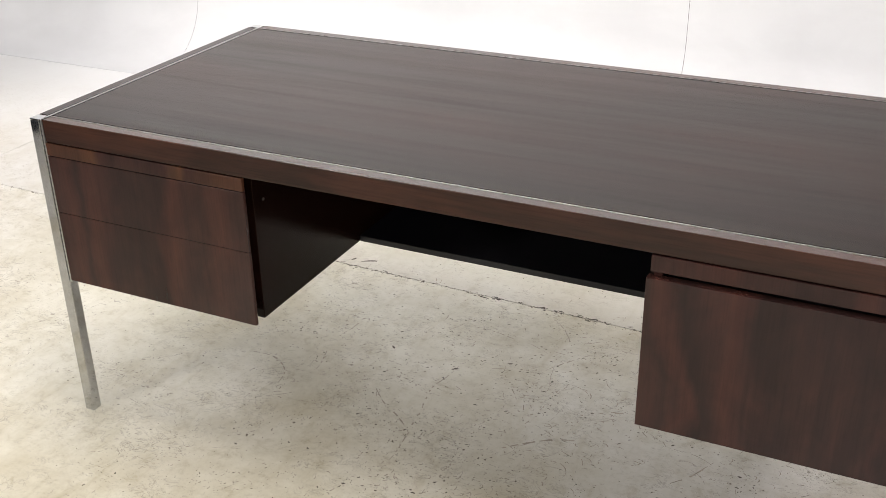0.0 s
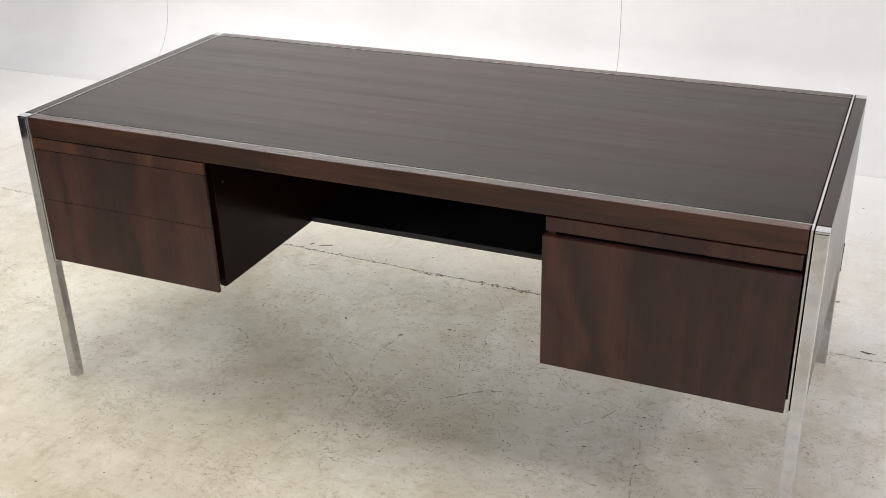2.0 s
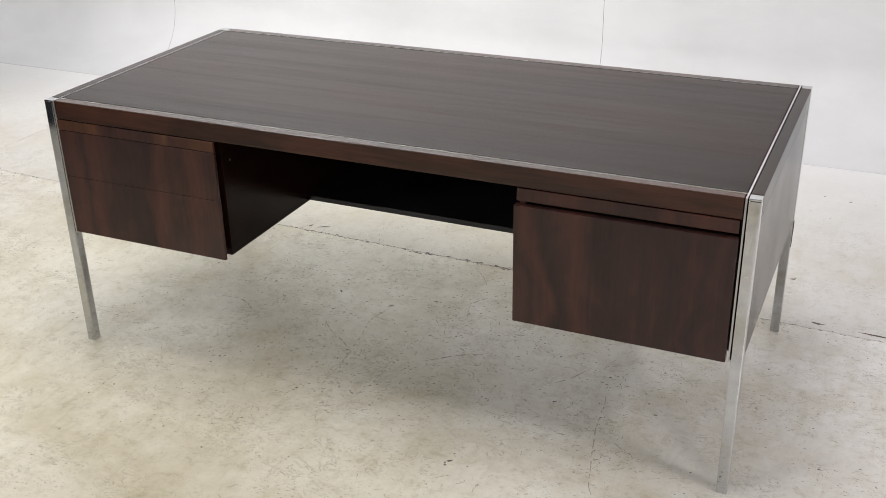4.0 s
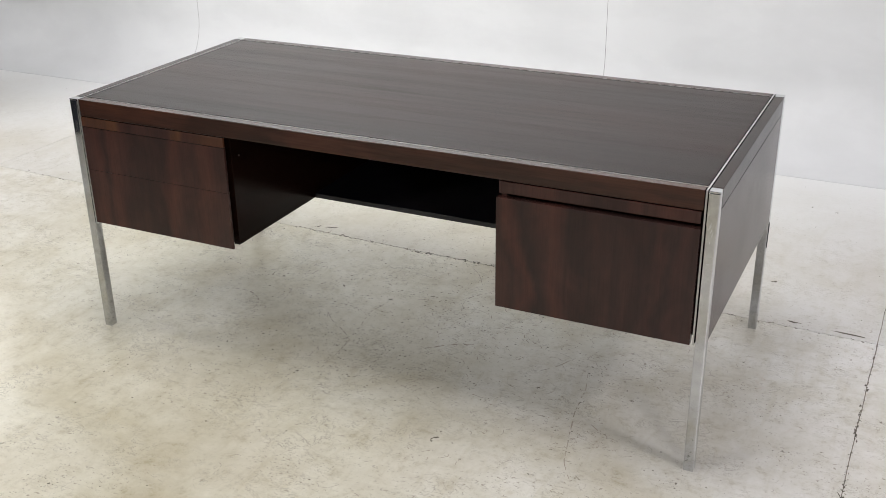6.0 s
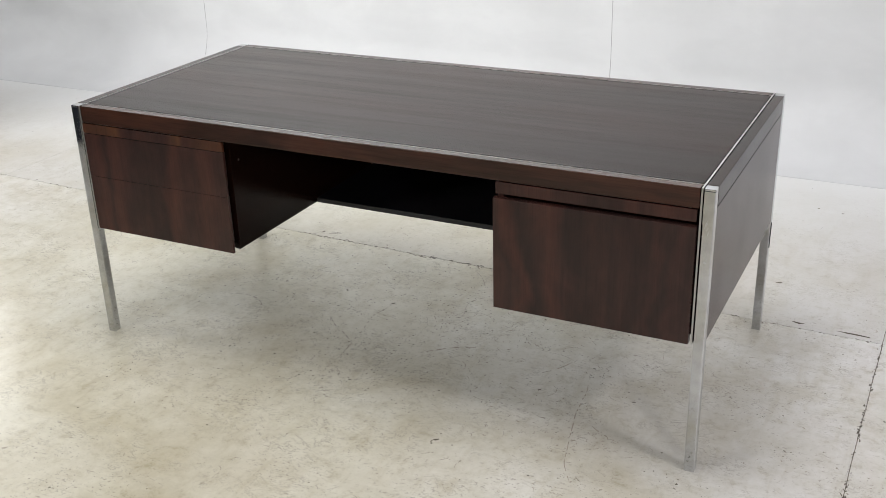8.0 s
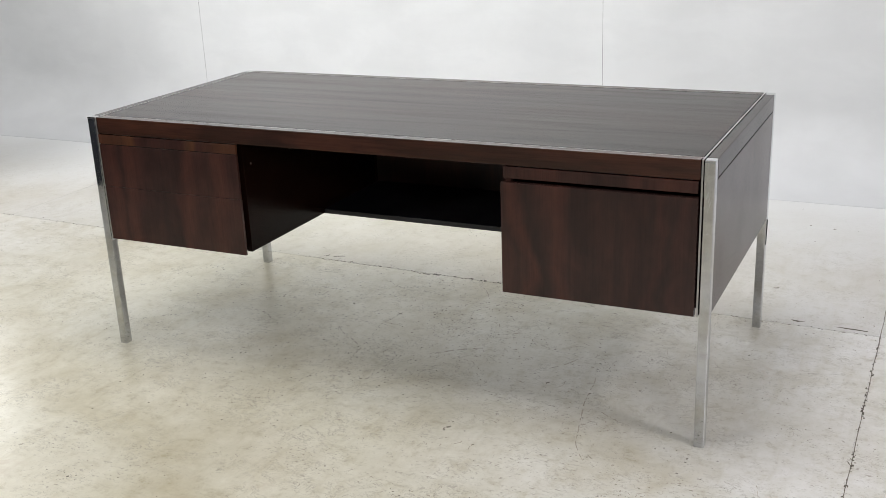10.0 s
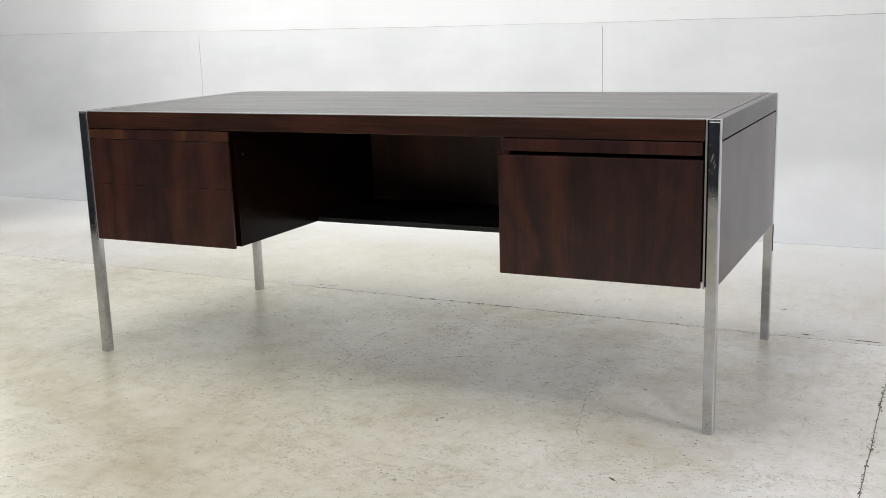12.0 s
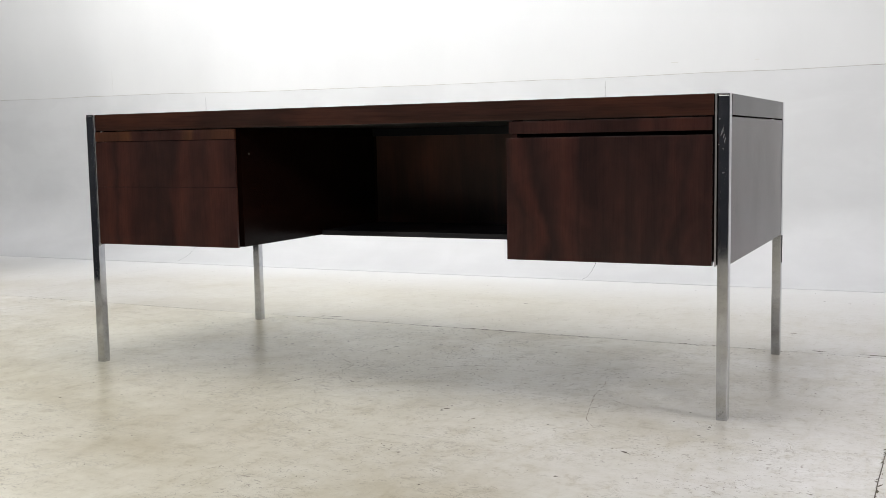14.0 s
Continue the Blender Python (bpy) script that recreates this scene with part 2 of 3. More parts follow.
def concrete(name, yellow, tone, wear, whitened=False):
    """Sealed, worn pale concrete: broad cloudy stains, trowel drags, fine cracks, specks and rust.
    yellow: how far the colour turns yellow on the side of the drawers; tone: how pale this pour is;
    wear: how stained and marked; whitened: blended to white towards the back wall."""
    m, nodes, links, bsdf = material(name)
    flat = coords(nodes, links)
    clouds = noise_out(nodes, links, flat, 1.15, 5, 0.6, 0.4)
    pale = lambda r, g, b: (r * tone, g * tone, b * tone)
    neutral = ramp(nodes, links, clouds, [(0.30, pale(0.55, 0.535, 0.525)), (0.48, pale(0.60, 0.59, 0.59)), (0.66, pale(0.64, 0.635, 0.645))])
    yellowed = ramp(nodes, links, clouds, [(0.30, pale(0.57, 0.53, 0.405)), (0.48, pale(0.63, 0.60, 0.475)), (0.66, pale(0.67, 0.65, 0.545))])
    across = nodes.new("ShaderNodeSeparateXYZ")
    bent = nodes.new("ShaderNodeVectorMath")
    bent.operation = "ADD"
    wobble = put(nodes, "ShaderNodeTexNoise", Scale=0.9, Detail=4.0)
    links.new(flat, wobble.inputs["Vector"])
    links.new(flat, bent.inputs[0])
    links.new(wobble.outputs["Color"], bent.inputs[1])
    links.new(bent.outputs["Vector"], across.inputs["Vector"])
    reach = put(nodes, "ShaderNodeMapRange")
    reach.inputs["From Min"].default_value, reach.inputs["From Max"].default_value = -3.2, 1.8
    links.new(across.outputs["X"], reach.inputs["Value"])
    yellowing = ramp(nodes, links, reach.outputs["Result"], [(0.08, grey(0.35 * yellow)), (0.36, grey(yellow)), (0.54, grey(0.9 * yellow)), (0.80, grey(0.2 * yellow))])
    colour = mixed(nodes, links, yellowing, neutral, yellowed)
    # hand-sized stains, olive and lilac, dragged along the trowel's way
    patch = noise_out(nodes, links, coords(nodes, links, shift=(4.2, 1.7, 0)), 2.6, 6, 0.6, 0.35)
    colour = mixed(nodes, links, wear, colour, ramp(nodes, links, patch, [(0.27, (0.76, 0.72, 0.61)), (0.42, (0.90, 0.885, 0.84)), (0.52, (0.98, 0.98, 0.97)), (0.72, (1.04, 1.04, 1.055))]), "MULTIPLY")
    drag = noise_out(nodes, links, coords(nodes, links, (22, 5.5, 1), (0, 0, radians(-14))), 1.0, 6, 0.62, 0.9)
    colour = mixed(nodes, links, 0.6 * wear, colour, ramp(nodes, links, drag, [(0.28, (0.83, 0.80, 0.72)), (0.46, grey(0.985)), (0.72, (1.045, 1.045, 1.05))]), "MULTIPLY")
    sweep = noise_out(nodes, links, coords(nodes, links, (4, 26, 1), (0, 0, radians(34))), 1.0, 6, 0.65, 0.8)
    colour = mixed(nodes, links, 0.35 * wear, colour, ramp(nodes, links, sweep, [(0.30, (0.84, 0.82, 0.78)), (0.48, grey(1)), (0.75, grey(1.04))]), "MULTIPLY")
    mottle = noise_out(nodes, links, coords(nodes, links, (1, 1.15, 1), (0, 0, radians(35)), (0.7, 0.2, 0)), 16, 8, 0.75, 0.35)
    colour = mixed(nodes, links, 0.75 * wear, colour, ramp(nodes, links, mottle, [(0.34, (0.74, 0.70, 0.61)), (0.44, (0.96, 0.95, 0.92)), (0.64, (1.07, 1.07, 1.08))]), "MULTIPLY")
    grain = noise_out(nodes, links, flat, 60, 6, 0.7, 0.3)
    colour = mixed(nodes, links, 0.6 * wear, colour, ramp(nodes, links, grain, [(0.28, (0.70, 0.68, 0.64)), (0.42, grey(0.985)), (0.7, grey(1.04))]), "MULTIPLY")
    # worn zones hold fine dirt: specks and short cracked lines
    where = noise_out(nodes, links, coords(nodes, links, shift=(1.3, 2.2, 0)), 2.4, 4, 0.65)
    zone = ramp(nodes, links, where, [(0.44, grey(0.0)), (0.60, grey(wear))])
    specks = noise_out(nodes, links, coords(nodes, links, (1, 1.8, 1), (0, 0, radians(25))), 70, 3, 0.55, 1.2)
    dirt = mixed(nodes, links, zone, grey(0), ramp(nodes, links, specks, [(0.625, grey(0)), (0.655, grey(0.75))]))
    colour = mixed(nodes, links, dirt, colour, (0.17, 0.14, 0.105))
    line = noise_out(nodes, links, coords(nodes, links, (1.0, 1.7, 1), (0, 0, radians(30))), 17, 6, 0.62, 1.4)
    worn = noise_out(nodes, links, coords(nodes, links, shift=(2.6, 5.0, 0)), 4.5, 5, 0.7)
    scribble = mixed(nodes, links, ramp(nodes, links, worn, [(0.47, grey(0.0)), (0.60, grey(wear))]), grey(0), ramp(nodes, links, line, [(0.480, grey(0)), (0.5, grey(0.68)), (0.520, grey(0))]))
    colour = mixed(nodes, links, scribble, colour, (0.22, 0.19, 0.15))
    rust = noise_out(nodes, links, coords(nodes, links, shift=(7.1, 3.3, 0)), 7.0, 6, 0.72, 1.0)
    colour = mixed(nodes, links, ramp(nodes, links, rust, [(0.64, grey(0)), (0.76, grey(0.35))]), colour, (0.42, 0.31, 0.24))
    if whitened:
        whitening = put(nodes, "ShaderNodeMapRange")
        whitening.inputs["From Min"].default_value, whitening.inputs["From Max"].default_value = 1.95, 2.75
        whitening.inputs["To Max"].default_value = 0.95
        links.new(across.outputs["Y"], whitening.inputs["Value"])
        colour = mixed(nodes, links, whitening.outputs["Result"], colour, (0.645, 0.65, 0.65))
    links.new(colour, bsdf.inputs["Base Color"])
    links.new(ramp(nodes, links, patch, [(0.3, grey(0.285)), (0.7, grey(0.34))]), bsdf.inputs["Roughness"])
    bsdf.inputs["Specular IOR Level"].default_value = 0.42
    ripple = noise_out(nodes, links, flat, 85, 5, 0.6)
    bumped(nodes, links, bsdf, ripple, 0.16, 0.0012)
    return m


concrete_front = concrete("sealed_concrete_front_pour", 0.85, 0.99, 1.0)
# lower tone: some of the shade behind the desk is put into this pour
concrete_back = concrete("sealed_concrete_back_pour", 0.7, 0.90, 0.6, whitened=True)
joint_fill = plain("joint_filler", (0.15, 0.133, 0.108), 0.9, vary=0.8, scale=14)
fleck_dirt = plain("dark_flecks", (0.085, 0.070, 0.052), 0.8, vary=0.6, scale=9)
scratch_brown = plain("scuff_marks", (0.335, 0.295, 0.24), 0.5, vary=0.4, scale=40)


def paint(name, low, high, scale):
    m, nodes, links, bsdf = material(name)
    roller = noise_out(nodes, links, coords(nodes, links, (1, 1, 0.55)), scale, 4, 0.55)
    colour = ramp(nodes, links, roller, [(0.3, low), (0.7, high)])
    links.new(colour, bsdf.inputs["Base Color"])
    fine = noise_out(nodes, links, coords(nodes, links), 180, 3, 0.6)
    bsdf.inputs["Roughness"].default_value = 0.62
    bsdf.inputs["Specular IOR Level"].default_value = 0.3
    bumped(nodes, links, bsdf, fine, 0.12, 0.001)
    return m


wall_paint = paint("white_wall_paint", (0.66, 0.67, 0.675), (0.72, 0.73, 0.735), 1.3)
def foot_shaded_paint():
    """White sheet paint, patchy; the shade at the wall's foot is painted in as grey."""
    m, nodes, links, bsdf = material("white_sheet_paint")
    roller = noise_out(nodes, links, coords(nodes, links, (1, 1, 0.55)), 1.7, 4, 0.55)
    colour = ramp(nodes, links, roller, [(0.3, (0.62, 0.63, 0.64)), (0.7, (0.68, 0.69, 0.70))])
    coats = noise_out(nodes, links, coords(nodes, links, (0.7, 1, 1.6), shift=(1.4, 0, 0.8)), 3.4, 5, 0.6, 0.3)
    colour = mixed(nodes, links, 0.45, colour, ramp(nodes, links, coats, [(0.38, grey(0.93)), (0.50, grey(0.985)), (0.58, grey(1.04))]), "MULTIPLY")
    where = nodes.new("ShaderNodeSeparateXYZ")
    links.new(coords(nodes, links), where.inputs["Vector"])
    rub = noise_out(nodes, links, coords(nodes, links, (1.0, 1.0, 0.5), shift=(3, 0, 0)), 0.8, 4, 0.55, 0.3)
    reach = put(nodes, "ShaderNodeMapRange")
    reach.inputs["From Min"].default_value, reach.inputs["From Max"].default_value = 0.25, 0.75
    reach.inputs["To Min"].default_value, reach.inputs["To Max"].default_value = 0.22, 0.5
    links.new(rub, reach.inputs["Value"])
    ratio = nodes.new("ShaderNodeMath")
    ratio.operation = "DIVIDE"
    links.new(where.outputs["Z"], ratio.inputs[0])
    links.new(reach.outputs["Result"], ratio.inputs[1])
    # wall-foot shade put into the colour: greyest at the floor, uneven upper limit
    foot_shade = ramp(nodes, links, ratio.outputs["Value"], [(0.0, grey(0.30)), (0.45, grey(0.18)), (1.0, grey(0.0))])
    colour = mixed(nodes, links, foot_shade, colour, (0.36, 0.36, 0.365))
    links.new(colour, bsdf.inputs["Base Color"])
    fine = noise_out(nodes, links, coords(nodes, links), 180, 3, 0.6)
    bsdf.inputs["Roughness"].default_value = 0.62
    bsdf.inputs["Specular IOR Level"].default_value = 0.3
    bumped(nodes, links, bsdf, fine, 0.12, 0.001)
    return m


cove_paint = foot_shaded_paint()
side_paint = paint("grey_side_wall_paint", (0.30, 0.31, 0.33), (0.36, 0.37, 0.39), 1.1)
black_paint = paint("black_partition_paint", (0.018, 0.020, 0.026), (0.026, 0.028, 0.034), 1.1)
# front wall's grey stands in for the dimness of that end
dim_paint = paint("dimmed_front_wall_paint", (0.15, 0.155, 0.17), (0.19, 0.195, 0.21), 0.8)
ceiling_paint = paint("grey_ceiling_paint", (0.44, 0.45, 0.47), (0.50, 0.51, 0.53), 0.8)


# ---- mesh helpers ----
def box(bm, x0, x1, y0, y1, z0, z1, bevel=0.0, segments=2):
    made = bmesh.ops.create_cube(bm, size=1.0, matrix=Matrix.LocRotScale(((x0 + x1) / 2, (y0 + y1) / 2, (z0 + z1) / 2), None, (x1 - x0, y1 - y0, z1 - z0)))
    if bevel > 0:
        edges = list({e for v in made["verts"] for e in v.link_edges})
        bmesh.ops.bevel(bm, geom=edges, offset=bevel, segments=segments, profile=0.5, affect="EDGES")
    return bm


def boxes(*rows, bevel=0.0):
    bm = bmesh.new()
    for row in rows:
        box(bm, *row, bevel=bevel)
    return bm


def mesh_of(name, bm, mat, smooth=False):
    data = bpy.data.meshes.new(name)
    bm.to_mesh(data)
    bm.free()
    for m in (mat if isinstance(mat, (list, tuple)) else [mat]):
        data.materials.append(m)
    if smooth:
        data.polygons.foreach_set("use_smooth", [True] * len(data.polygons))
    return data


def part(name, bm, mat, parent, label="", at=None, smooth=False):
    """A mesh under its thing; the bmesh is given in world metres."""
    base = parent.matrix_world.translation.copy() if at is None else Vector(at)
    bmesh.ops.translate(bm, verts=bm.verts[:], vec=-base)
    ob = new(name, mesh_of(name, bm, mat, smooth))
    ob.parent = parent
    if label:
        ob["label"] = label
    return ob


def thing(name, place, label, category, group="", kind=""):
    e = new(name)
    e.empty_display_size = 0.05
    e.location = place
    bpy.context.view_layer.update()
    return tagged(e, label, category, group, kind)


def structure(name, bm, mat, label, category, smooth=False):
    return tagged(new(name, mesh_of(name, bm, mat, smooth)), label, category, kind="structure")


# ---- room ----
SEAMS = [ROOM_L, -5.81, -3.442, -1.070, 1.30, 3.67, ROOM_R]


def board_top(x):
    """Height of the boards' uneven upper edge."""
    return SHEET_TOP + 0.004 * math.sin(1.1 * x) + (0.010 if x < -3 else 0.0) * min(1, (-3 - x)) + 0.0035 * noise.noise((x * 2.3, 0, 0)) + 0.0015 * noise.noise((x * 9.1, 0, 3))


def cove_board(x0, x1):
    """One painted board that sweeps from the floor up the back wall, with its uneven upper edge."""
    bm = bmesh.new()
    outline = [(LIP, 0.0004), (LIP, 0.0014), (LIP + 0.0015, 0.002)]
    flat = ROOM_B - COVE - LIP
    outline.append((LIP + 0.5 * flat, 0.0026))
    for k in range(29):
        a = radians(90 * k / 28)
        outline.append((ROOM_B - COVE + COVE * math.sin(a), 0.003 + COVE * (1 - math.cos(a))))
    steps = max(8, int((x1 - x0) / 0.06))
    rings = []
    for s in range(steps + 1):
        x = x0 + (x1 - x0) * s / steps
        top = board_top(x)
        line = outline + [(ROOM_B, 0.6), (ROOM_B, top)]
        rings.append([bm.verts.new((x, y, z)) for y, z in line])
    for a, b in zip(rings, rings[1:]):
        for k in range(len(a) - 1):
            bm.faces.new((a[k], a[k + 1], b[k + 1], b[k]))
    bmesh.ops.recalc_face_normals(bm, faces=bm.faces[:])
    return bm


def cove_backing():
    """The dark packing behind the boards, seen through their open seams."""
    bm = bmesh.new()
    line = [(LIP + 0.03, 0.0006)]
    for k in range(29):
        a = radians(90 * k / 28)
        line.append((ROOM_B - COVE + (COVE + 0.0018) * math.sin(a), 0.0012 + COVE - (COVE + 0.0006) * math.cos(a)))
    line.append((ROOM_B + 0.0018, SHEET_TOP - 0.02))
    rings = [[bm.verts.new((x, y, z)) for y, z in line] for x in (ROOM_L, ROOM_R)]
    for k in range(len(line) - 1):
        bm.faces.new((rings[0][k], rings[0][k + 1], rings[1][k + 1], rings[1][k]))
    return bm


cove = structure("wall_back_cove", cove_backing(), seam_dark, "white painted cove boards sweeping from concrete floor up the wall", "wall", smooth=True)
for x0, x1 in zip(SEAMS, SEAMS[1:]):
    part("cove_board", cove_board(x0 + 0.0008, x1 - 0.0008), cove_paint, cove, at=(0, 0, 0), smooth=True)
# thin grey-brown strip paints the shadow line along each board's top
for x0, x1 in zip(SEAMS, SEAMS[1:]):
    bm = bmesh.new()
    steps = int((x1 - x0) / 0.05)
    for k in range(steps):
        a, b = x0 + (x1 - x0) * k / steps, x0 + (x1 - x0) * (k + 1) / steps
        thick = 0.0014 + 0.0014 * abs(noise.noise((a * 3.1, 5, 0)))
        quad = [bm.verts.new(p) for p in ((a, ROOM_B - 0.0004, board_top(a) - 0.0006), (b, ROOM_B - 0.0004, board_top(b) - 0.0006), (b, ROOM_B + 0.0018, board_top(b) + thick), (a, ROOM_B + 0.0018, board_top(a) + thick))]
        bm.faces.new(quad)
    part("board_shadow_line", bm, shadow_line, cove, "grey-brown shadow line painted along the top of a cove board", at=(0, 0, 0))
wall_back = structure("wall_back", boxes((ROOM_L, ROOM_R, ROOM_B + 0.0022, ROOM_B + 0.2, 0, ROOM_H)), wall_paint, "white painted studio wall above the cove", "wall")
bm = bmesh.new()
for k in range(7):
    box(bm, -4.135 + 0.0016 * math.sin(2.1 * k), -4.1338 + 0.0016 * math.sin(2.1 * k), ROOM_B + 0.0019, ROOM_B + 0.004, 0.945 + 0.023 * k, 0.9685 + 0.023 * k)
part("hairline_crack", bm, wall_stain, wall_back, at=(0, 0, 0))
for x, z, long in ((-0.736, 0.987, 0.016), (-0.363, 0.984, 0.009)):
    bm = boxes((x - long, x + long, ROOM_B + 0.0019, ROOM_B + 0.004, z - 0.0022, z + 0.0022), bevel=0.0003)
    part("smear", bm, wall_stain, wall_back, at=(0, 0, 0))
# unseen plain walls that close the room
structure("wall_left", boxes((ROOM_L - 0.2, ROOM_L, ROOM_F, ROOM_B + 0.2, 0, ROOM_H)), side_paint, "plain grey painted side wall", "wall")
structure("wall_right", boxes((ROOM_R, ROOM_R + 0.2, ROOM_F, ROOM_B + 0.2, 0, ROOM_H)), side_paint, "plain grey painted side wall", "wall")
structure("wall_front", boxes((ROOM_L - 0.2, ROOM_R + 0.2, ROOM_F - 0.2, ROOM_F, 0, ROOM_H)), dim_paint, "unseen closing wall, greyed for the dim end of the studio", "wall")
# unseen board, placed where the chrome legs' dark reflections put it
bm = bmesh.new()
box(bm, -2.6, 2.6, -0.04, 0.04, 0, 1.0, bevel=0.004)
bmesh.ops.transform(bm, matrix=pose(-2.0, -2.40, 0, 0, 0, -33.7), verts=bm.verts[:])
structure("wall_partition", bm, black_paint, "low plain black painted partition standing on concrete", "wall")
structure("ceiling", boxes((ROOM_L - 0.2, ROOM_R + 0.2, ROOM_F - 0.2, ROOM_B + 0.2, ROOM_H, ROOM_H + 0.2)), ceiling_paint, "plain grey painted studio ceiling", "ceiling")


def wavy_joint(x, y, seed):
    return 0.0022 * noise.noise((x * 7 + seed, y * 7, seed)) + 0.0016 * noise.noise((x * 31, y * 31, seed + 4))


def joint_long(x):
    """The long floor joint that runs behind the desk."""
    return 0.868 - 0.0295 * x + wavy_joint(x, 0, 1.0)


def joint_cross(y, at=0.345, seed=2.0):
    return at + 0.008 * (y - 0.4) + wavy_joint(0, y, seed)


def slab(left, right, near, far):
    """One concrete slab; its sides are functions along the joints, or plain numbers at the walls."""
    lf = left if callable(left) else (lambda v: left)
    rf = right if callable(right) else (lambda v: right)
    nf = near if callable(near) else (lambda v: near)
    ff = far if callable(far) else (lambda v: far)
    bm = bmesh.new()
    xs = lambda f0, f1, n: [f0 + (f1 - f0) * k / n for k in range(n + 1)]
    n = 150
    mid_n, mid_f = nf(0.0) if callable(near) else near, ff(0.0) if callable(far) else far
    xl, xr = lf(mid_n), rf(mid_n)
    bottom = [(x, nf(x)) for x in xs(xl, xr, n)]
    xl2, xr2 = lf(mid_f), rf(mid_f)
    top = [(x, ff(x)) for x in xs(xl2, xr2, n)]
    right_side = [(rf(y), y) for y in xs(bottom[-1][1], top[-1][1], n)][1:-1]
    left_side = [(lf(y), y) for y in xs(top[0][1], bottom[0][1], n)][1:-1]
    rim = bottom + right_side + top[::-1] + left_side
    upper = [bm.verts.new((x, y, 0.0)) for x, y in rim]
    lower = [bm.verts.new((x, y, -0.03)) for x, y in rim]
    bm.faces.new(upper)
    for k in range(len(rim)):
        bm.faces.new((upper[k], lower[k], lower[(k + 1) % len(rim)], upper[(k + 1) % len(rim)]))
    bmesh.ops.triangulate(bm, faces=[f for f in bm.faces if len(f.verts) > 4])
    bmesh.ops.recalc_face_normals(bm, faces=bm.faces[:])
    return bm


floor = structure("floor", boxes((ROOM_L - 0.2, ROOM_R + 0.2, ROOM_F - 0.2, ROOM_B + 0.2, -0.2, -0.0014)), joint_fill, "worn pale sealed concrete floor with cracked joints", "floor")
GAP = 0.0011
LEFT_X = -3.35
cols = [(ROOM_L - 0.2, lambda y: joint_cross(y, LEFT_X, 5.0) - GAP), (lambda y: joint_cross(y, LEFT_X, 5.0) + GAP, lambda y: joint_cross(y) - GAP), (lambda y: joint_cross(y) + GAP, ROOM_R + 0.2)]
rows = [(ROOM_F - 0.2, lambda x: joint_long(x) - GAP), (lambda x: joint_long(x) + GAP, ROOM_B + 0.2)]
for left, right in cols:
    for (near, far), pour in zip(rows, (concrete_front, concrete_back)):
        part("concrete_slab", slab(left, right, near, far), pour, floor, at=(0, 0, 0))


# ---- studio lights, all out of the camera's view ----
def unseen_light_panel(lx, ly, lz, lw, ld, aim):
    t = thing("unseen_light_panel", (lx, ly, lz), "unseen white light panel hanging under the studio ceiling", "light panel", "studio light panels")
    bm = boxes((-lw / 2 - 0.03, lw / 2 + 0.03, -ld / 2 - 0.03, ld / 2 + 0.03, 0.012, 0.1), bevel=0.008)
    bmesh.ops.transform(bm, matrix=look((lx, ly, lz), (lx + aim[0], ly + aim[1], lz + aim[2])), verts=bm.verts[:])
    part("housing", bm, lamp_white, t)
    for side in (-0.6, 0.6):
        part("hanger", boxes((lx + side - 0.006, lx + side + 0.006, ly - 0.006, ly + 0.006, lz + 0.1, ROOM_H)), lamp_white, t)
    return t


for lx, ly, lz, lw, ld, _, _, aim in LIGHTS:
    unseen_light_panel(lx, ly, lz, lw, ld, aim)


def softbox(sx, sy, sz):
    """A square softbox on a tripod, its face towards the desk."""
    t = thing("softbox", (sx, sy, 0), "black square softbox on a tripod stand on concrete", "softbox", "studio softboxes")
    turn = look((sx, sy, sz), AIM)
    bm = bmesh.new()
    front = [bm.verts.new(turn @ Vector((a * 0.34, b * 0.34, 0.02))) for a, b in ((-1, -1), (1, -1), (1, 1), (-1, 1))]
    back = [bm.verts.new(turn @ Vector((a * 0.12, b * 0.12, 0.5))) for a, b in ((-1, -1), (1, -1), (1, 1), (-1, 1))]
    for k in range(4):
        bm.faces.new((front[k], front[(k + 1) % 4], back[(k + 1) % 4], back[k]))
    bm.faces.new(back)
    bm.faces.new(front[::-1])
    part("hood", bm, black_rubber, t)
    at = turn @ Vector((0, 0, 0.46))
    bm = bmesh.new()
    bmesh.ops.create_cone(bm, cap_ends=True, segments=12, radius1=0.016, radius2=0.012, depth=at.z - 0.25, matrix=Matrix.Translation((at.x, at.y, (at.z + 0.25) / 2)))
    part("pole", bm, black_rubber, t)
    for k in range(3):
        a = radians(120 * k + 20)
        foot = Vector((at.x + 0.45 * math.cos(a), at.y + 0.45 * math.sin(a), 0.008))
        top = Vector((at.x, at.y, 0.45))
        bm = bmesh.new()
        bmesh.ops.create_cone(bm, cap_ends=True, segments=8, radius1=0.009, radius2=0.009, depth=(top - foot).length,
                              matrix=Matrix.Translation((top + foot) / 2) @ (top - foot).to_track_quat("Z", "Y").to_matrix().to_4x4())
        part("tripod_leg", bm, black_rubber, t)
    return t


for sx, sy, sz, _, _ in SOFTBOXES:
    softbox(sx, sy, sz)


# ---- desk ----
desk = thing("desk", (0.003 - WIDE / 2, DEEP / 2, 0), "large dark rosewood executive desk with chrome legs and metal inlay", "desk")
L, R = 0.003 - WIDE, 0.003
TRIM = 0.0040
SLIT = 0.0025
IN = LEG + SLIT
SLAB = 0.687
BASE = 0.354

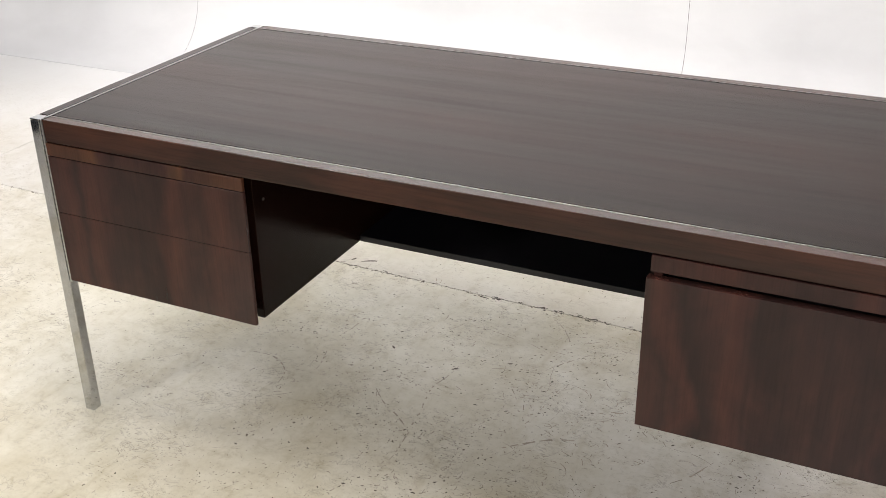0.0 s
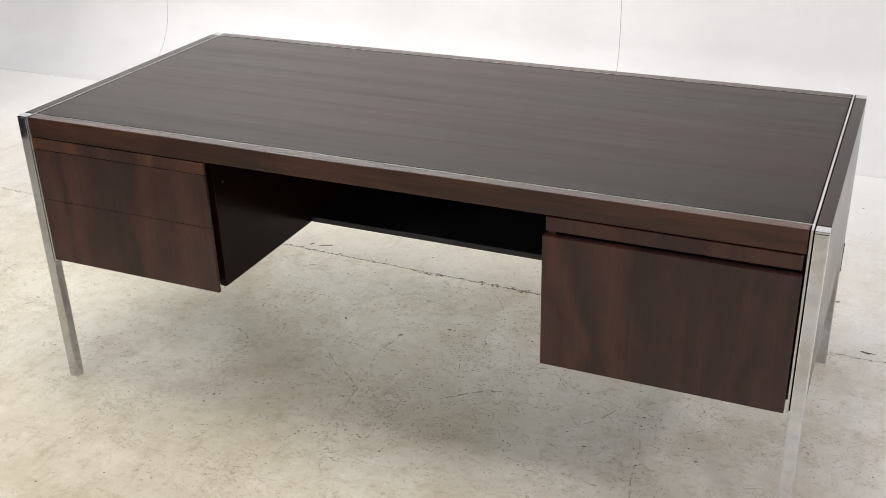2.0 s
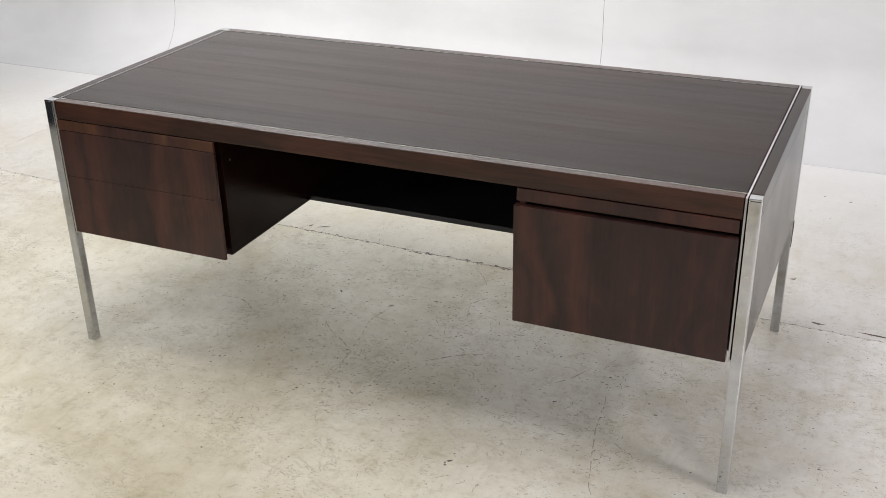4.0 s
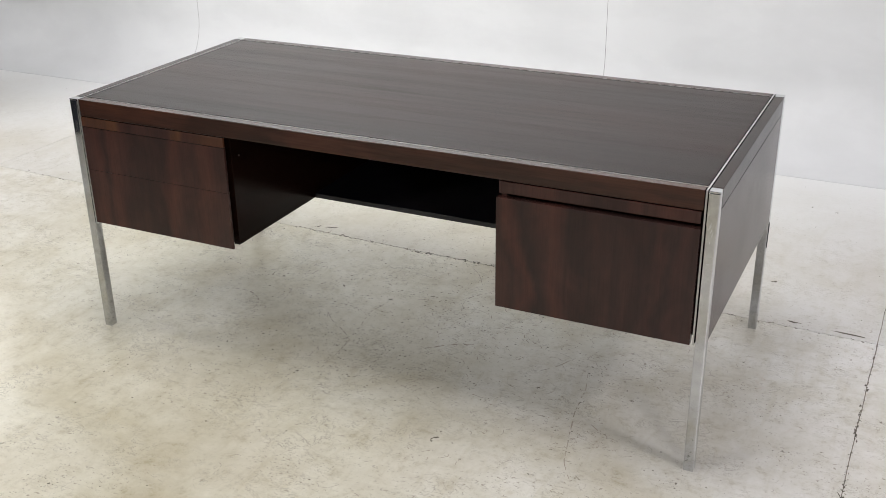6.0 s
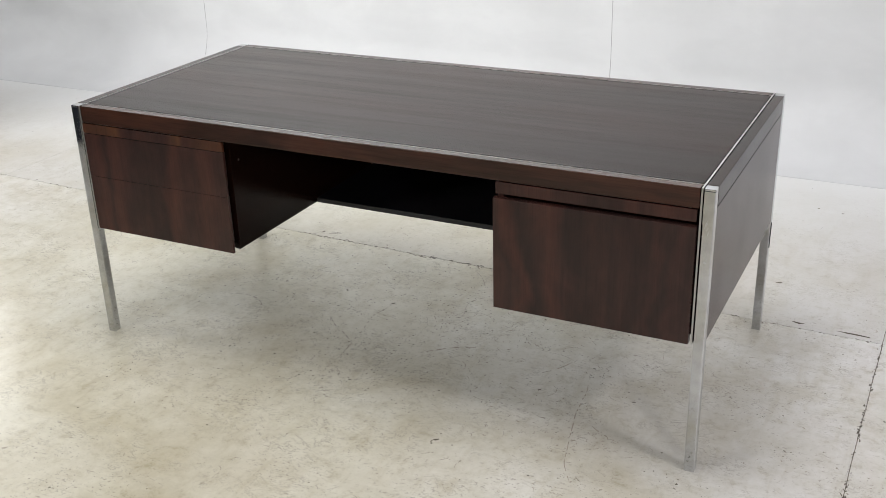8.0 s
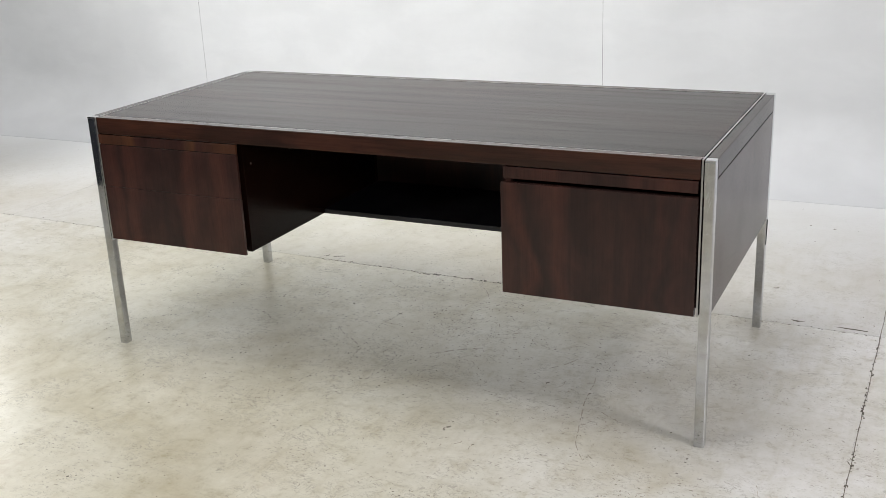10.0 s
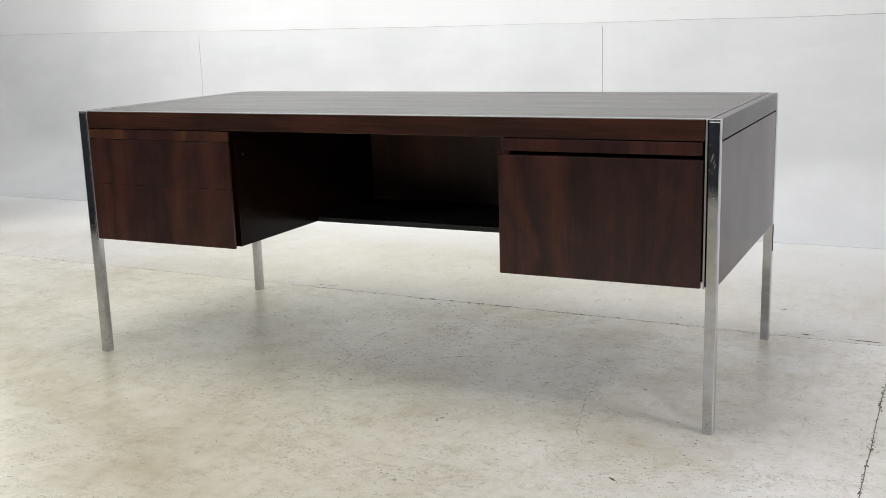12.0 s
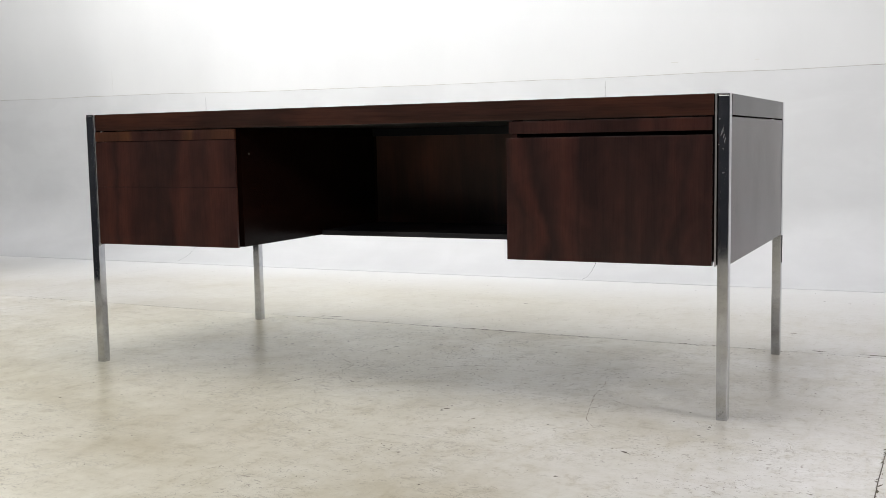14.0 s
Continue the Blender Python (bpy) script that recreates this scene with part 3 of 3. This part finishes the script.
# legs: square chrome posts with a flat cap
for cx, cy in ((L, 0), (R - LEG, 0), (L, DEEP - LEG), (R - LEG, DEEP - LEG)):
    bm = boxes((cx, cx + LEG, cy, cy + LEG, 0.0, HIGH - 0.0042), bevel=0.0018)
    box(bm, cx + 0.0008, cx + LEG - 0.0008, cy + 0.0008, cy + LEG - 0.0008, HIGH - 0.0046, HIGH - 0.0036)
    box(bm, cx, cx + LEG, cy, cy + LEG, HIGH - 0.0036, HIGH, bevel=0.0008)
    part("leg", bm, chrome_metal, desk, "square scuffed chrome leg")

# top: centre panel, four edge rails and the inlaid metal strips between them
part("top_panel", boxes((L + IN + TRIM + SLIT, R - IN - TRIM - SLIT, LEG + 0.0070, DEEP - LEG - 0.0070, SLAB + 0.012, HIGH - 0.0003), bevel=0.0004), wood_top, desk)
part("edge_rail", boxes((L + IN + TRIM + SLIT, R - IN - TRIM - SLIT, 0.0, LEG, SLAB, HIGH), bevel=0.0013), wood_long, desk)
part("edge_rail", boxes((L + IN + TRIM + SLIT, R - IN - TRIM - SLIT, DEEP - LEG, DEEP, SLAB, HIGH), bevel=0.0013), wood_long, desk)
for a, b in ((L, L + LEG), (R - LEG, R)):
    part("edge_rail", boxes((a, b, LEG + SLIT, DEEP - LEG - SLIT, SLAB, HIGH), bevel=0.0016), wood_cross, desk)
for a, b in ((LEG + 0.0012, LEG + 0.0030), (DEEP - LEG - 0.0030, DEEP - LEG - 0.0012)):
    part("inlay_strip", boxes((L + IN + TRIM, R - IN - TRIM, a, b, SLAB + 0.01, HIGH + 0.0002)), inlay_metal, desk, "thin bright metal inlay")
for a, b in ((L + IN, L + IN + TRIM), (R - IN - TRIM, R - IN)):
    part("inlay_strip", boxes((a, b, 0.0008, DEEP - 0.0008, SLAB + 0.004, HIGH + 0.0003)), inlay_metal, desk, "thin bright metal inlay")
    for y0, y1 in ((0.0008, 0.006), (DEEP - 0.006, DEEP - 0.0008)):
        part("trim_strip", boxes((a, b, y0, y1, BASE - 0.004, SLAB + 0.004)), inlay_metal, desk, "upright bright metal strip beside the leg")
# black strips filling the shadow grooves on both sides of the metal
for a, b in ((LEG + 0.0031, LEG + 0.0069), (DEEP - LEG - 0.0069, DEEP - LEG - 0.0031)):
    part("groove", boxes((L + IN + TRIM + SLIT, R - IN - TRIM - SLIT, a, b, SLAB + 0.0106, HIGH - 0.0005)), groove_black, desk, "black strip filling the groove beside the metal inlay")
for a, b in ((L + LEG + 0.0001, L + IN - 0.0001), (L + IN + TRIM + 0.0001, L + IN + TRIM + SLIT - 0.0001), (R - IN - TRIM - SLIT + 0.0001, R - IN - TRIM - 0.0001), (R - IN + 0.0001, R - LEG - 0.0001)):
    part("groove", boxes((a, b, 0.0022, DEEP - 0.0022, SLAB + 0.0106, HIGH - 0.0005)), groove_black, desk, "black strip filling the groove beside the metal inlay")
for a, b in ((L + LEG + 0.0001, L + IN - 0.0001), (R - IN + 0.0001, R - LEG - 0.0001)):
    part("groove", boxes((a, b, 0.0024, 0.030, BASE, SLAB + 0.0100)), groove_black, desk, "black strip filling the groove beside the leg")
part("top_core", boxes((L + LEG, R - LEG, LEG + 0.002, DEEP - LEG - 0.002, SLAB + 0.001, SLAB + 0.0105)), black_void, desk, "dark underside of the top")

# side panels between the legs
for a, b in ((L + 0.001, L + 0.019), (R - 0.019, R - 0.001)):
    part("side_panel", boxes((a, b, LEG + 0.0012, DEEP - LEG - 0.0012, BASE, SLAB - 0.0035), bevel=0.0008), wood_side, desk, "lacquered dark veneered end panel")


def carcass(x0, x1, front):
    """Box of a pedestal: sides, bottom, back and a recessed face behind the drawer fronts."""
    bm = boxes((x0, x0 + 0.018, front, DEEP - 0.045, BASE + 0.003, SLAB + 0.0005), (x1 - 0.018, x1, front, DEEP - 0.045, BASE + 0.003, SLAB + 0.0005), bevel=0.0008)
    box(bm, x0 + 0.018, x1 - 0.018, front + 0.002, DEEP - 0.045, BASE + 0.006, BASE + 0.022)
    box(bm, x0 + 0.018, x1 - 0.018, front + 0.03, front + 0.042, BASE + 0.022, SLAB)
    return bm


PED_L, PED_R = (L + LEG + 0.010, -1.3275), (-0.5245, R - LEG - 0.015)
FRONT = 0.0
part("pedestal", carcass(*PED_L, 0.033), wood_inside_shaded, desk, "drawer pedestal, veneer darkened for kneehole shade")
for a, b in ((L + LEG + 0.0006, PED_L[0]), (PED_R[1], R - LEG - 0.0006)):
    part("stile", boxes((a, b, 0.034, 0.060, BASE + 0.004, SLAB + 0.0005)), black_void, desk, "dark filler between pedestal and leg")
part("pedestal", carcass(*PED_R, 0.033), wood_inside_shaded, desk, "file pedestal, veneer darkened for kneehole shade")


def drawer(name, x0, x1, z0, z1, label, proud=0.0015, wood=wood_drawer, thick=0.0085):
    d = part(name, boxes((x0, x1, FRONT - proud, FRONT - proud + thick, z0, z1), bevel=0.0008), wood, desk, label)
    part("drawer_box", boxes((x0 + 0.024, x1 - 0.024, FRONT - proud + thick + 0.0002, FRONT + 0.058, z0 + 0.02, z1 - 0.02)), black_void, d, at=desk.location)
    return d


DL0, DL1 = L + LEG + 0.0085, -1.3255
drawer("pull_out_slip", DL0, DL1, 0.6565, 0.6842, "narrow rosewood pull-out writing slip", wood=wood_slip)
drawer("drawer", DL0, DL1, 0.5250, 0.6547, "rosewood drawer front without a handle")
drawer("drawer", DL0, DL1, BASE + 0.003, 0.5240, "rosewood drawer front without a handle")
DR0, DR1 = -0.5215, R - LEG - 0.0132
drawer("pull_out_slip", DR0 + 0.003, R - LEG - 0.0125, 0.6545, 0.6840, "narrow rosewood pull-out writing slip", wood=wood_file_slip)
drawer("file_drawer", DR0 - 0.0015, DR1 + 0.0030, BASE - 0.0015, 0.6450, "tall rosewood file drawer front with finger groove", 0.009, wood_file, 0.019)
part("slip_block", boxes((DR0 + 0.008, DR0 + 0.022, FRONT + 0.004, FRONT + 0.03, 0.6454, 0.6543)), wood_drawer, desk, "small wooden slip runner")

# kneehole: black shelf, modesty panel and its upper rail
part("shelf", boxes((PED_L[1] + 0.0004, PED_R[0] - 0.0004, 0.437, DEEP - 0.03, BASE + 0.002, BASE + 0.017), bevel=0.0012), black_wood, desk, "black kneehole shelf with a narrow front edge")
part("modesty_panel", boxes((PED_L[1] + 0.0004, PED_R[0] - 0.0004, DEEP - 0.030, DEEP - 0.012, BASE + 0.002, SLAB - 0.0005)), wood_panel, desk, "dark veneered modesty panel")
part("panel_rail", boxes((PED_L[1] + 0.0006, PED_R[0] - 0.0006, DEEP - 0.055, DEEP - 0.031, 0.661, SLAB)), black_wood, desk, "black rail under the top")
for a, b in ((L + IN + 0.002, PED_L[1] - 0.0004), (PED_R[0] + 0.0004, R - IN - 0.002)):
    part("back_panel", boxes((a, b, DEEP - 0.030, DEEP - 0.012, BASE + 0.002, SLAB - 0.0005)), wood_side, desk, "dark veneered back panel")
bm = bmesh.new()
bmesh.ops.create_cone(bm, cap_ends=True, segments=20, radius1=0.0032, radius2=0.0025, depth=0.002, matrix=Matrix.Translation((PED_L[1] + 0.0012, 0.066, 0.615)) @ Euler((0, radians(90), 0)).to_matrix().to_4x4())
part("screw", bm, screw_metal, desk, "small dull screw head in the pedestal side", smooth=False)
bm = boxes((R - 0.0006, R + 0.0012, DEEP - 0.0165, DEEP - 0.0115, 0.272, 0.322), (R - 0.0006, R + 0.0016, DEEP - 0.0175, DEEP - 0.0105, 0.318, 0.352), bevel=0.0004)
part("leg_clip", bm, black_rubber, desk, "black worn strip on the leg")

# bright scratches worn into the front face of one leg
for x, z, long, turn in ((-0.0125, 0.655, 0.011, 62), (-0.0095, 0.641, 0.009, 66), (-0.0070, 0.632, 0.012, 70), (-0.0205, 0.623, 0.003, 10), (-0.0110, 0.613, 0.003, 100), (-0.0185, 0.679, 0.003, 40), (-0.0135, 0.648, 0.013, 60), (-0.0100, 0.560, 0.006, 3)):
    bm = boxes((-long * 0.5, long * 0.5, -0.0001, 0.0002, -0.0004, 0.0004))
    bmesh.ops.transform(bm, matrix=pose(x, 0.0, z, 0, -turn, 0), verts=bm.verts[:])
    part("scratch", bm, scratch_white, desk, "pale scratch in the chrome")


# ---- wear on the floor ----
def fleck(verts, faces, x, y, long, wide, turn, rng, z=0.0004):
    """A low irregular chip or speck lying on the concrete."""
    n = 9
    first = len(verts)
    c, s = math.cos(turn), math.sin(turn)
    for k in range(n):
        a = 2 * math.pi * k / n
        u, v = long * math.cos(a) * rng.uniform(0.45, 1.25), wide * math.sin(a) * rng.uniform(0.4, 1.3)
        verts.append((x + c * u - s * v, y + s * u + c * v, z * 0.3))
    verts.append((x, y, z))
    for k in range(n):
        faces.append((first + k, first + (k + 1) % n, first + n))


def scuff(verts, faces, x, y, turn, length, bend, wide, rng):
    """A thin, broken, bending scratch."""
    n = max(5, int(length / 0.010))
    a = turn
    px, py = x, y
    last = None
    for k in range(n + 1):
        w = 1.2 * wide * (0.25 + 0.75 * math.sin(math.pi * (k + 0.3) / (n + 0.6))) * rng.uniform(0.5, 1.2)
        nx, ny = -math.sin(a), math.cos(a)
        verts += [(px + nx * w, py + ny * w, 0.0003), (px - nx * w, py - ny * w, 0.0003)]
        now = len(verts) - 2
        if last is not None and rng.random() > 0.45:
            faces.append((last, last + 1, now + 1, now))
        last = now
        a += bend / n + rng.uniform(-0.11, 0.11)
        px += math.cos(a) * length / n
        py += math.sin(a) * length / n


def stuff(name, verts, faces, mat, label, category):
    data = bpy.data.meshes.new(name)
    data.from_pydata(verts, [], faces)
    data.materials.append(mat)
    return tagged(new(name, data), label, category, kind="stuff")


rng = random.Random(11)
v, f = [], []
clumps = [(rng.gauss(-0.95, 0.6), rng.gauss(0.4, 0.45), rng.uniform(0.02, 0.09)) for k in range(70)]
for k in range(3000):
    if k < 2200:
        cx, cy, spread = clumps[k % 70]
        x, y = cx + rng.gauss(0, spread) * 1.5, cy + rng.gauss(0, spread * 0.6)
    elif k < 2450:
        x, y = rng.gauss(-0.95, 0.65), rng.gauss(0.45, 0.45)
    else:
        x, y = rng.uniform(-4.2, 1.3), rng.uniform(-1.3, 2.15)
    if y > 2.18:
        continue
    size = min(0.0032, 0.00095 * rng.lognormvariate(0.0, 0.6))
    fleck(v, f, x, y, size * rng.choice((1.0, 1.2, 1.6)), size * 0.8, rng.gauss(0.5, 0.9), rng)
for x, y, long, wide, turn in ((-1.606, 0.962, 0.030, 0.006, 0.45), (-1.66, 0.955, 0.012, 0.005, 1.2), (-0.635, -0.127, 0.011, 0.0035, 0.6), (-0.645, -0.138, 0.007, 0.003, 1.7), (-0.640, -0.146, 0.005, 0.003, 0.1), (-0.143, -0.317, 0.014, 0.003, -0.6),
                               (-0.005, 1.168, 0.014, 0.006, 0.3), (-1.20, 0.893, 0.02, 0.004, -0.1), (-1.0, 0.60, 0.008, 0.003, 0.5), (-1.12, 0.52, 0.009, 0.003, 0.9), (-1.31, 0.55, 0.01, 0.003, 2.2), (0.10, 0.90, 0.03, 0.006, -0.05),
                               (0.266, 0.888, 0.05, 0.005, -0.03), (0.106, 1.883, 0.007, 0.004, 0.2), (0.013, 1.906, 0.006, 0.004, 0.9), (-1.058, 1.487, 0.007, 0.004, 0.1), (-0.22, -0.52, 0.005, 0.004, 0.4)):
    fleck(v, f, x, y, long, wide, turn, rng, 0.001)
for k in range(260):
    size = rng.uniform(0.0011, 0.0026)
    fleck(v, f, rng.gauss(-0.95, 0.28), rng.gauss(0.62, 0.22), size * rng.uniform(1.2, 2.6), size * 0.7, rng.gauss(0.3, 0.5), rng, 0.0006)
for k in range(120):
    x, y = (rng.gauss(-0.9, 0.75), rng.gauss(0.3, 0.55)) if k < 80 else (rng.uniform(-3.0, 1.0), rng.uniform(-1.2, 2.1))
    size = rng.uniform(0.0012, 0.0026)
    fleck(v, f, x, y, size * rng.uniform(1.0, 1.5), size, rng.uniform(0, 3.14), rng, 0.0008)
stuff("floor_flecks", v, f, fleck_dirt, "dark specks and chips scattered on the concrete floor", "dirt specks")

v, f = [], []
for k in range(150):
    x, y = (rng.gauss(-0.9, 0.5), rng.gauss(0.45, 0.40)) if k < 90 else (rng.uniform(-3.4, 0.9), rng.uniform(-1.0, 2.0))
    scuff(v, f, x, y, rng.choice((0.55, 0.8, -0.25, 2.3)) + rng.gauss(0, 0.25), rng.uniform(0.02, 0.12), rng.gauss(0, 1.2), rng.uniform(0.0004, 0.0009), rng)
# tight little scribbles of wear, in clusters along the trowel's direction
for k in range(210):
    cx, cy = rng.gauss(-0.85, 0.55), rng.gauss(0.30, 0.45)
    way = 0.6 + rng.gauss(0, 0.2)
    for n in range(rng.randint(2, 9)):
        u, w = rng.gauss(0, 0.035), rng.gauss(0, 0.010)
        x, y = cx + math.cos(way) * u - math.sin(way) * w, cy + math.sin(way) * u + math.cos(way) * w
        scuff(v, f, x, y, way + rng.gauss(0, 0.6), rng.uniform(0.008, 0.030), rng.gauss(0, 2.6), rng.uniform(0.0005, 0.0013), rng)
# heavier drags where chairs have rolled under the kneehole
for k in range(90):
    x, y = rng.gauss(-0.80, 0.26), rng.gauss(0.52, 0.20)
    scuff(v, f, x, y, rng.choice((0.35, 0.6, -0.2, 2.6)) + rng.gauss(0, 0.3), rng.uniform(0.02, 0.09), rng.gauss(0, 1.0), rng.uniform(0.0006, 0.0013), rng)
# the longer marks: a bent scuff before the drawers, drags under the kneehole, a loop by the file drawer
for x, y, turn, length, bend, wide in ((-0.906, 0.244, 0.82, 0.23, 0.05, 0.0024), (-1.116, 0.538, -1.52, 0.46, 0.1, 0.0018), (-1.265, 0.368, -0.80, 0.21, -0.3, 0.0020), (-1.663, 0.368, 0.70, 0.24, -2.1, 0.0022),
                                       (-0.40, 0.393, -1.23, 0.62, -0.1, 0.0015), (-0.518, 0.293, 0.73, 0.14, 0.1, 0.0018), (-0.724, 0.499, -0.12, 0.06, 0.2, 0.0020), (-0.297, 0.101, -0.58, 0.11, 0.1, 0.0016),
                                       (-1.137, 0.738, -0.30, 0.14, 0.1, 0.0016), (-0.761, 0.311, -0.36, 0.11, 0.1, 0.0018), (-0.59, 0.195, -0.20, 0.08, 0.1, 0.0018), (-1.441, 0.376, 1.52, 0.10, 0.2, 0.0018),
                                       (-1.467, 0.553, 1.45, 0.10, 0.2, 0.0016), (-0.98, 0.86, -0.55, 0.16, -0.4, 0.0014), (-0.83, 0.72, -2.3, 0.14, 0.2, 0.0016)):
    scuff(v, f, x, y, turn, length, bend, wide, rng)
# tight crazed patches
for cx, cy, wide, deep, count in ((-0.285, 0.05, 0.05, 0.03, 42), (-1.09, 0.08, 0.09, 0.05, 60), (-1.21, -0.06, 0.10, 0.05, 50), (-0.80, 0.45, 0.12, 0.06, 50), (-0.68, 0.50, 0.05, 0.03, 26), (-1.0, 0.72, 0.2, 0.08, 40), (-0.12, -0.31, 0.03, 0.015, 12), (-1.34, 0.46, 0.16, 0.12, 40)):
    for k in range(count):
        scuff(v, f, rng.gauss(cx, wide), rng.gauss(cy, deep), 0.6 + rng.gauss(0, 0.7), rng.uniform(0.006, 0.022), rng.gauss(0, 2.6), rng.uniform(0.0007, 0.0015), rng)
stuff("floor_scuffs", v, f, scratch_brown, "thin brown scratches and drag marks on concrete", "scratches")

# crumbled edges along the two joints
v, f = [], []
for k in range(420):
    x = rng.uniform(-3.4, 0.36) if rng.random() < 0.4 else rng.uniform(-1.75, -0.2)
    size = rng.choice((0.0012, 0.0018, 0.0025)) * rng.uniform(0.7, 1.5)
    fleck(v, f, x, joint_long(x) + rng.gauss(0, 0.0045), size * rng.uniform(1.2, 3.5), size * 0.8, rng.gauss(0, 0.25), rng)
for k in range(170):
    y = rng.uniform(-0.6, 0.86)
    size = rng.choice((0.0012, 0.0018, 0.0025)) * rng.uniform(0.7, 1.4)
    fleck(v, f, joint_cross(y) + rng.gauss(0, 0.003), y, size * rng.uniform(1.2, 3.5), size * 0.8, 1.57 + rng.gauss(0, 0.25), rng)
stuff("joint_crumbs", v, f, fleck_dirt, "dark crumbled edges along the floor joints", "crumbs")
